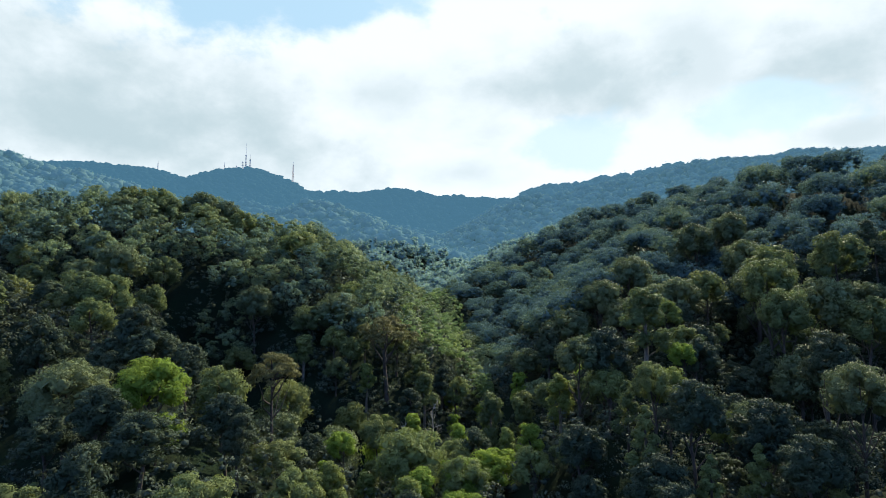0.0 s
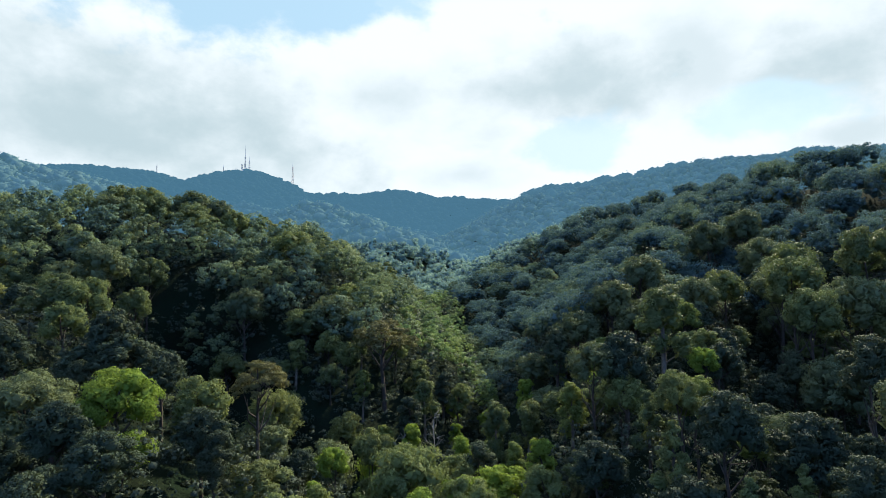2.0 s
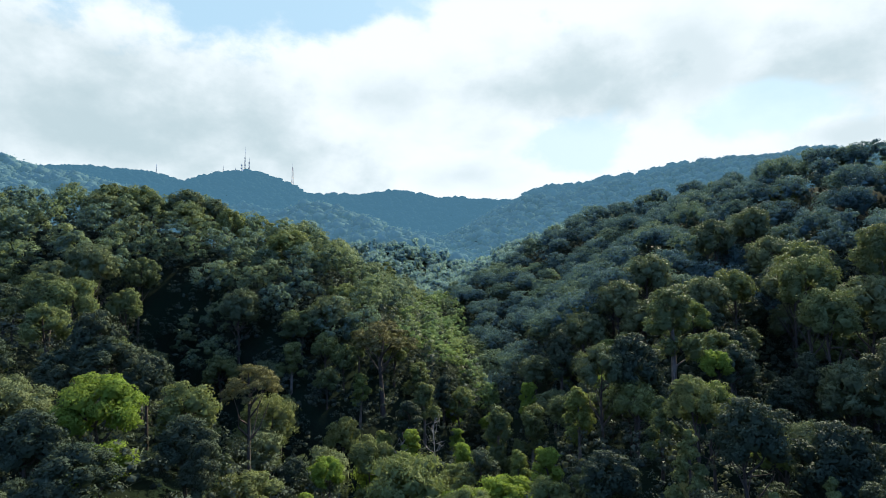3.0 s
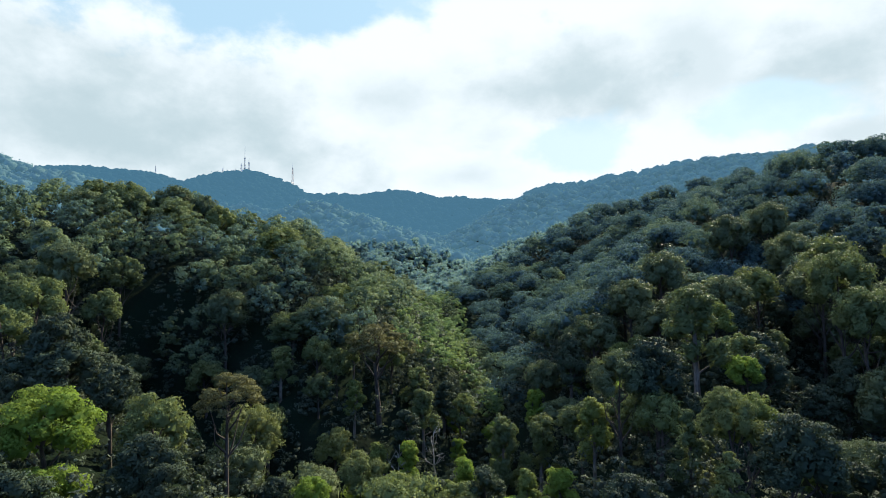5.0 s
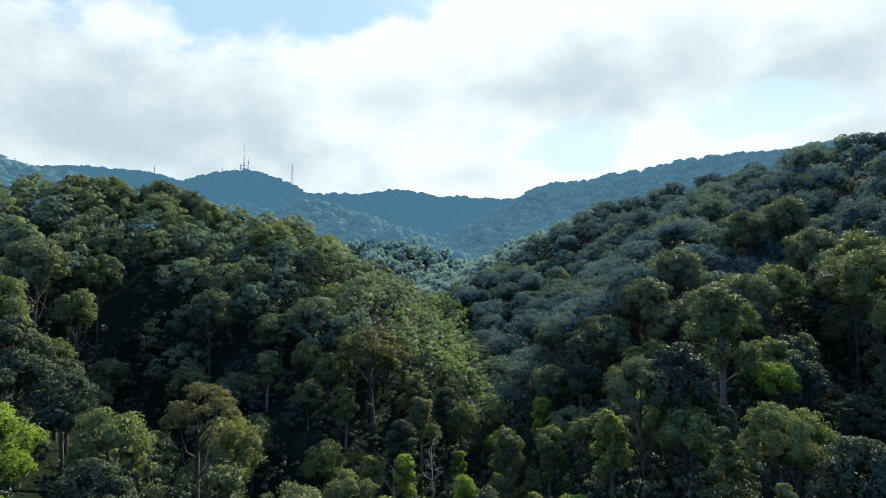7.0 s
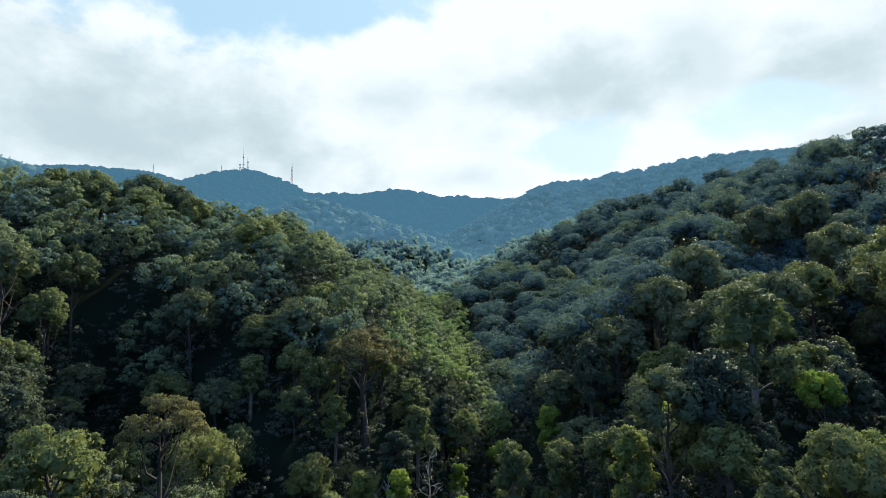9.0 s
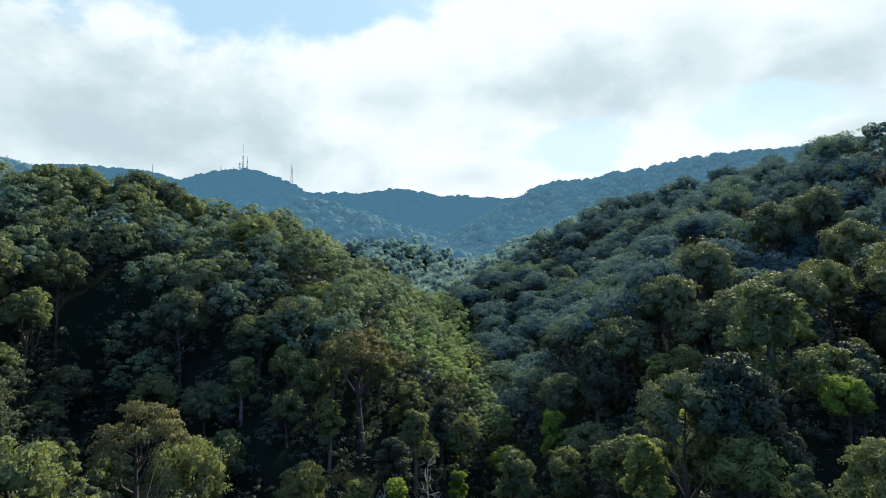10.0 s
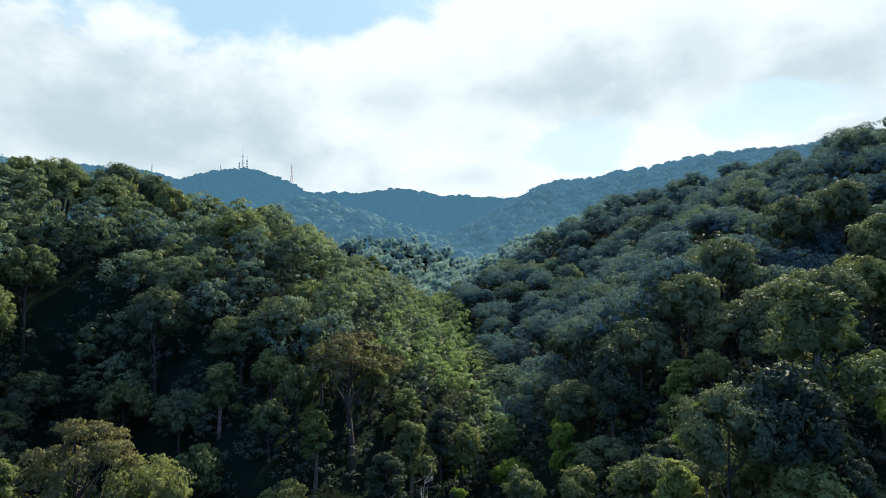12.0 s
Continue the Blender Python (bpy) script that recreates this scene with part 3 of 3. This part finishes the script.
RIGHT_TREES = [
    (1, 92, 141, 72, 6.8), (4, 85, 150, 70.5, 6.4), (0, 103, 150, 75, 6.6), (4, 81, 138, 65, 5.6), (0, 97, 132, 66, 6.0), (1, 89, 163, 66, 6.0), (4, 77, 169, 64, 5.2), (1, 67, 163, 62, 5.0), (1, 61, 189, 70, 6.6), (1, 49, 178, 62, 6.2), (5, 48, 137.5, 58.5, 5.0), (1, 113, 226, 90, 6.8), (1, 99, 226, 86, 7.8), (2, 145, 259, 104, 6.8),
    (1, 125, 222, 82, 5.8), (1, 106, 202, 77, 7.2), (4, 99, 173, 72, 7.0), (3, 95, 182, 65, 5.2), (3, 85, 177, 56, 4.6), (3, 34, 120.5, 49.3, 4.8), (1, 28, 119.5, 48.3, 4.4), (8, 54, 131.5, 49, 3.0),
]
# pattern 3 is frequent here: its dark leaves stand in for shade
RIGHT_NEAR_TREES = [
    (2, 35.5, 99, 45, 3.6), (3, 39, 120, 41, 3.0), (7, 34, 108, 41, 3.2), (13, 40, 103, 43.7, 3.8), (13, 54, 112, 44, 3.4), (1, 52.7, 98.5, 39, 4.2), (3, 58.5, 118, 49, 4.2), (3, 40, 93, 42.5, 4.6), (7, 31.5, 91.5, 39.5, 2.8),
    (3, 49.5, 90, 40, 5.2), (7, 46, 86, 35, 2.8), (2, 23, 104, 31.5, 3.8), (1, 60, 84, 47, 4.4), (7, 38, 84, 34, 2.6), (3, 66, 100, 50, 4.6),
]
LANDMARKS = LEFT_TREES + VALLEY_TREES + RIGHT_TREES + RIGHT_NEAR_TREES
for tree in LANDMARKS:
    plant_to(*tree)


def bare_tree(x, y, height, seed):
    """A dead tree: a pale crooked trunk with a few bare limbs."""
    rng = np.random.default_rng(seed)
    z = float(ground_z(np.array([x]), np.array([y]))[0])
    root = tagged(new("bare_tree"), "dead leafless tree with crooked pale grey limbs", "tree")
    root.location = (x, y, z)
    spine = [np.array((0.0, 0.0, -1.0))]
    for i in range(1, 7):
        spine.append(np.array((*(spine[-1][:2] + rng.normal(0, 0.35, 2)), height * i / 6)))
    v, f = tube(spine, [0.22, 0.20, 0.17, 0.14, 0.11, 0.07, 0.04])
    new("trunk", mesh_from("trunk", v, f, BARK_DEAD)).parent = root
    for i in range(7):
        start = spine[2 + i % 4]
        turn, reach = i * 2.4 + rng.uniform(-0.4, 0.4), rng.uniform(2.0, 4.2)
        way = np.array((math.cos(turn), math.sin(turn), rng.uniform(0.5, 1.1))) * reach
        mid_way = start + way * 0.5 + rng.normal(0, 0.4, 3)
        twig = start + way + rng.normal(0, 0.3, 3)
        pieces = [tube([start, mid_way, twig], [0.09, 0.06, 0.03], 5)]
        for k in range(3):
            pieces.append(tube([mid_way, mid_way + way * 0.3 + rng.normal(0, 0.5, 3), mid_way + way * 0.6 + rng.normal(0, 1.0, 3)], [0.06, 0.045, 0.02], 4))
        v, f = join(pieces)
        new("limb", mesh_from("limb", v, f, BARK_DEAD)).parent = root


bare_tree(-10.5, 158, 15, 1126)
bare_tree(-3, 168, 13, 1159)


def clear_of_landmarks(x, y):
    ok = np.ones(len(x), bool)
    for _, lx, ly, _, radius in LANDMARKS:
        ok &= np.hypot(x - lx, y - ly) > 1.6 + 0.66 * radius
    return ok


def hollow(x, y):
    """A treeless hollow in the near slope."""
    return np.hypot((x + 44) / 9, (y - 148) / 13) < 1


def behind_a_crest(x, y):
    """Slopes that turn away behind the spurs."""
    eye, hid = np.array((10.0, 40.0, 54.0)), np.zeros(len(x), bool)
    z = ground_z(x, y) + 22.0
    for u in np.linspace(0.25, 0.93, 24):
        hid |= ground_z(eye[0] + (x - eye[0]) * u, eye[1] + (y - eye[1]) * u) + 9.0 > eye[2] + (z - eye[2]) * u
    return hid


NEAR_END, MID_END, FAR_END = 190.0, 430.0, 570.0
near = scatter(-220, 220, 66, NEAR_END, 10.6, 31, lambda x, y: in_view(x, y, 12.0) & clear_of_landmarks(x, y) & ~hollow(x, y) & ~ravine(x, y))
rng = np.random.default_rng(41)
for x, y in near:
    # near right and near left: dark-leaved trees stand in for cloud shade
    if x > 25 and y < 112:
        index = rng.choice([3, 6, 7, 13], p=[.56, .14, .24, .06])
    elif 25 < x < 80 and y < 150:
        index = rng.choice([3, 7, 6, 0, 2, 8, 13, 14], p=[.36, .12, .10, .10, .10, .04, .10, .08])
    elif x > 28:
        index = rng.choice([0, 1, 3, 6, 7, 2, 9, 13], p=[.10, .32, .28, .09, .05, .08, .02, .06])
    elif x < -27 and y < 150:
        index = rng.choice([0, 1, 2, 3, 6, 7], p=[.06, .04, .06, .52, .22, .10])
    elif abs(x - 1) < 24:
        index = rng.choice([0, 2, 3, 4, 5, 6, 7, 8, 9, 14], p=[.09, .11, .04, .08, .18, .06, .04, .08, .10, .22])
    else:
        index = rng.choice([0, 1, 2, 3, 4, 5, 6, 7, 8, 9, 11], p=[.14, .22, .12, .21, .10, .05, .06, .03, .01, .005, .055])
    plant(int(index), float(x), float(y),
          scale=float(rng.uniform(0.55, 0.98)), turn=float(rng.uniform(0, 6.28)), stretch=float(rng.uniform(0.86, 1.12)))


def woods(name, places, seed, blobs, sprays, leaf, size, tall, materials, label, heads=5, core=0.38, broad=0.86, form="broad"):
    """Many trees in one mesh, for land too far off to tell them apart."""
    rng = np.random.default_rng(seed)
    z = ground_z(places[:, 0], places[:, 1])
    at, rad, heart = [], [], []
    for (x, y), g in zip(places, z):
        r = size * rng.uniform(0.75, 1.25)
        h = tall * rng.uniform(0.85, 1.1)
        kind = form if rng.random() < broad else "tall"
        a, s = crown_blobs(kind, r if kind == form else r * 0.7, h, rng, blobs)
        at.append(a + np.array((x, y, g)))
        heart.append((x, y, g + h - 1.45 * r))
        rad.append(s * (1.1 if blobs < 6 else 1.0))
    slot_of = rng.integers(0, len(materials), len(places))
    at, rad = np.concatenate(at), np.concatenate(rad)
    hearts = np.repeat(np.array(heart), blobs, 0)
    pieces, slots = [], []
    if core:
        pieces += inner_leaves(at, rad * core, 0.85, rng, fine=False)
        slots += [np.repeat(slot_of, len(p[1]) // len(places)) for p in pieces]
    at, rad = puffs(at, rad, 0.85, heads, rng, heart=hearts)
    if sprays:
        pieces.append(leaf_sprays(at, rad, 0.8, sprays, leaf, rng, -0.45, stir=0.5, heart=np.repeat(hearts, heads, 0), round_off=0.75, blur=0.30))
        slots.append(np.repeat(slot_of, len(pieces[-1][1]) // len(places)))
    v, f = join(pieces)
    ob = new(name, mesh_from(name, v, f, materials, np.concatenate(slots), soft_normals(pieces)))
    return tagged(ob, label, "woods", kind="stuff")


def far_woods(name, places, seed, sprays, leaf, size, tall, material, label):
    """Forest so far off that each crown is one low dome with a few leafy heads on it."""
    rng = np.random.default_rng(seed)
    z = ground_z(places[:, 0], places[:, 1])
    r = size * rng.uniform(0.9, 1.25, len(places))
    h = tall * rng.uniform(0.7, 1.4, len(places))
    at = np.stack([places[:, 0], places[:, 1], z + h - r * 0.8], 1)
    pieces = [cores(at, r, 0.8, rng, 0.92)]
    if sprays:
        pieces.append(leaf_sprays(at, r, 0.8, sprays, leaf, rng, 0.0))
    v, f = join(pieces)
    return tagged(new(name, mesh_from(name, v, f, material, normals=soft_normals(pieces))), label, "woods", kind="stuff")


under = scatter(-220, 220, 60, 225, 5.1, 37, lambda x, y: in_view(x, y, 8.0) & ~hollow(x, y) & ~ravine(x, y, 1.5))
woods("undergrowth", under, 57, 3, 15, 0.36, 5.4, 8.5, [LEAF_UNDER], "leafy undergrowth below the forest trees, coloured dark for their shade", heads=3, core=0.3)
mid = scatter(-380, 380, NEAR_END, MID_END, 10.4, 32, lambda x, y: in_view(x, y, 8.0) & clear_of_landmarks(x, y) & ~ravine(x, y))
dell = np.abs(mid[:, 0] - np.interp(mid[:, 1], (190, 330, 430), (-2, -2, -10))) < np.interp(mid[:, 1], (190, 300, 430), (17, 17, 14))
mid = mid[(mid[:, 0] < 10) & ~dell]
spur = scatter(-40, 380, NEAR_END, MID_END, 14.6, 42, lambda x, y: in_view(x, y, 8.0) & clear_of_landmarks(x, y) & (x > 10))
spur = spur[np.abs(spur[:, 0] - np.interp(spur[:, 1], (190, 330, 430), (-2, -2, -10))) > np.interp(spur[:, 1], (190, 300, 430), (17, 17, 14))]
mid_hid, spur_hid = behind_a_crest(mid[:, 0], mid[:, 1]), behind_a_crest(spur[:, 0], spur[:, 1])
woods("woods", mid[~mid_hid], 51, 11, 26, 0.48, 6.2, 18.5, [WOODS_GREEN, WOODS_GREEN, WOODS_BLUE], "dense green broadleaf forest on a steep valley side", heads=6)
woods("woods", spur[~spur_hid], 55, 14, 30, 0.48, 8.6, 19.0, [WOODS_HAZY, WOODS_HAZY, WOODS_HAZY, WOODS_BLUE], "broadleaf forest on a shaded spur, tinted blue-green for haze", form="dome", heads=6)
woods("woods", np.concatenate([mid[mid_hid], spur[spur_hid]]), 65, 4, 6, 1.4, 6.6, 17.0, [WOODS_GREEN, WOODS_BLUE], "dense broadleaf forest on the far side of the spurs", heads=4)
woods("woods", scatter(-60, 60, NEAR_END, MID_END, 9.6, 39, lambda x, y: clear_of_landmarks(x, y) & (np.abs(x - np.interp(y, (190, 330, 430), (-2, -2, -10))) < np.interp(y, (190, 300, 430), (17, 17, 14)))),
      59, 9, 18, 0.5, 4.8, 15.5, [WOODS_LIGHT, WOODS_LIGHT, WOODS_GREEN], "light green slender trees along the valley bottom", broad=0.3)
shade = scatter(-380, 380, 192, MID_END, 8.2, 40, lambda x, y: in_view(x, y, 8.0) & ~ravine(x, y, 5.0))
woods("undergrowth", shade, 60, 3, 8, 0.85, 6.0, 11.0, [LEAF_UNDER], "undergrowth on the wooded slopes, coloured dark for tree shade", heads=3, core=0.0)
far = scatter(-640, 640, MID_END, FAR_END, 12.5, 33, lambda x, y: in_view(x, y, 8.0))
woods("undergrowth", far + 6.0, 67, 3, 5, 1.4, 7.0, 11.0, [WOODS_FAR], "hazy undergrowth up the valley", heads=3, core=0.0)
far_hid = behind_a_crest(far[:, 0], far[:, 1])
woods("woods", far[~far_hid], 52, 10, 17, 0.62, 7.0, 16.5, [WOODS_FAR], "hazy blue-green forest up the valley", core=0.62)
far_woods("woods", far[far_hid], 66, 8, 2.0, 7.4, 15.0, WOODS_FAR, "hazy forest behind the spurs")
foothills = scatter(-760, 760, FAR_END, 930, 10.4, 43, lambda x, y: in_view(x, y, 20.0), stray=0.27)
tagged(far_woods("backdrop", foothills, 61, 18, 2.0, 9.0, 15.0, WOODS_TEAL_HAZE, "hazy teal forest on the hills up the valley"), kind="structure")
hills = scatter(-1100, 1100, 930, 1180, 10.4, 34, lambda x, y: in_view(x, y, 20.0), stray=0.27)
tagged(far_woods("backdrop", hills, 53, 4, 2.2, 9.4, 14.0, WOODS_HILLS, "distant forest on the hills, tinted blue-green for haze"), kind="structure")
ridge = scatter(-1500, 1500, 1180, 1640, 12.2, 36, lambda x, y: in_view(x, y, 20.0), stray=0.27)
tagged(far_woods("backdrop", ridge, 56, 1, 3.0, 10.2, 14.0, WOODS_BACKDROP, "distant forested mountain ridge, tinted blue for haze"), kind="structure")
below = scatter(-130, 130, -60, 64, 10.4, 38, lambda x, y: np.abs(x) < 130)
woods("woods", below, 58, 6, 9, 0.8, 7.0, 16.0, [WOODS_GREEN, WOODS_BLUE], "dense green broadleaf forest on the valley floor", heads=3)
behind = scatter(-420, 420, -260, 66, 13.0, 35, lambda x, y: ((y < -60) | (np.abs(x) > 130)) & ~((y > 40) & in_view(x, y, 8.0)))
far_woods("woods", behind, 54, 14, 1.8, 8.0, 14.0, WOODS_GREEN, "dense green forest lower down the valley")


# ---- masts on the ridge ----
def part(name, pieces, material, parent, label=""):
    v, f = join(pieces)
    ob = new(name, mesh_from(name, v, f, material))
    ob.parent = parent
    return tagged(ob, label) if label else ob


def lattice_mast(name, x, y, height, foot, top, levels, label, material, spire=0.0, platforms=(), lift=0.0):
    """A four-legged steel mast with rings and cross braces; foot and top are its half widths."""
    z = float(ground_z(np.array([x]), np.array([y]))[0]) + lift
    root = tagged(new(name), label, "mast", "masts on the mountain ridge")
    root.location = (x, y, z)
    corners = [(1, 1), (-1, 1), (-1, -1), (1, -1)]

    def half(u):
        return foot + (top - foot) * u ** 0.7

    for cx, cy in corners:
        part("leg", [tube([(cx * half(u), cy * half(u), u * height - (2.0 if u == 0 else 0)) for u in np.linspace(0, 1, 7)], [0.17] * 7, 5)], material, root)
    for i in range(levels):
        u, w = i / levels, (i + 1) / levels
        bars = []
        for (ax, ay), (bx, by) in zip(corners, corners[1:] + corners[:1]):
            bars.append(tube([(ax * half(u), ay * half(u), u * height), (bx * half(w), by * half(w), w * height)], [0.11, 0.11], 4))
            bars.append(tube([(bx * half(u), by * half(u), u * height), (ax * half(w), ay * half(w), w * height)], [0.11, 0.11], 4))
            bars.append(tube([(ax * half(w), ay * half(w), w * height), (bx * half(w), by * half(w), w * height)], [0.11, 0.11], 4))
        part("bracing", bars, material, root)
    for u in platforms:
        r = half(u) + 1.0
        ring = [tube([(0, 0, u * height - 0.3), (0, 0, u * height + 0.3)], [r, r], 10)]
        ring += [tube([(r * math.cos(a), r * math.sin(a), u * height), (r * math.cos(a), r * math.sin(a), u * height + 2.2)], [0.22, 0.22], 4) for a in np.linspace(0, 6.28, 7)]
        part("platform", ring, STEEL_GREY, root, "grey steel antenna platform")
    if spire:
        part("spire", [tube([(0, 0, height - 0.5), (0, 0, height + spire * 0.5), (0, 0, height + spire)], [0.55, 0.40, 0.16], 6)], STEEL_GREY, root, "slim grey antenna spire")
    return root


RIDGE_Y = 1482.0
lattice_mast("radio_mast", -516, RIDGE_Y, 50, 2.0, 0.9, 9, "tall grey steel lattice mast with antenna platforms on the summit", STEEL_GREY, 32, (0.45, 0.6, 0.97))
lattice_mast("radio_mast", -506, RIDGE_Y + 3, 40, 1.8, 0.9, 7, "shorter grey steel lattice mast beside the tall one", STEEL_GREY, 12, (0.55, 0.9))
lattice_mast("radio_mast", -523, RIDGE_Y - 4, 32, 1.8, 1.0, 5, "low grey lattice mast with a crowded antenna platform", STEEL_GREY, 5, (0.7, 0.95))
lattice_mast("radio_mast", -394, RIDGE_Y + 8, 62, 3.4, 0.9, 12, "free-standing red tapering lattice tower on the ridge, paled for haze", STEEL_RED, 10)
lattice_mast("radio_mast", -572, RIDGE_Y, 26, 1.2, 0.6, 4, "small grey steel mast on the shoulder of the summit", STEEL_GREY, 8)
lattice_mast("radio_mast", -540, RIDGE_Y, 24, 1.0, 0.5, 4, "small grey steel mast on the summit", STEEL_GREY, 4)
lattice_mast("radio_mast", -751, 1492, 34, 1.1, 0.6, 5, "thin grey steel mast on the wooded ridge", STEEL_GREY, 6)


def station_hut(x, y, wide, deep, high, label):
    """A flat-roofed hut of the radio station."""
    z = float(ground_z(np.array([x]), np.array([y]))[0]) + 9.0
    root = tagged(new("station_hut"), label, "hut")
    root.location = (x, y, z)
    for name, size, at, material in (("wall", (wide, deep, high + 9), (0, 0, (high - 9) / 2), CONCRETE), ("roof", (wide + 1, deep + 1, 0.5), (0, 0, high + 0.25), CONCRETE)):
        bm = bmesh.new()
        bmesh.ops.create_cube(bm, size=1.0)
        bmesh.ops.scale(bm, vec=size, verts=bm.verts)
        bmesh.ops.translate(bm, vec=at, verts=bm.verts)
        bmesh.ops.bevel(bm, geom=bm.edges[:], offset=0.08, segments=1, affect="EDGES")
        me = bpy.data.meshes.new(name)
        bm.to_mesh(me)
        bm.free()
        me.materials.append(material)
        new(name, me).parent = root


CONCRETE = painted_steel("pale_plaster", (0.62, 0.63, 0.62), 0.8)
station_hut(-537, RIDGE_Y - 10, 22, 8, 5.0, "low pale flat-roofed radio station hut on the summit")
station_hut(-512, RIDGE_Y - 12, 9, 7, 6.0, "small pale equipment hut under the masts")
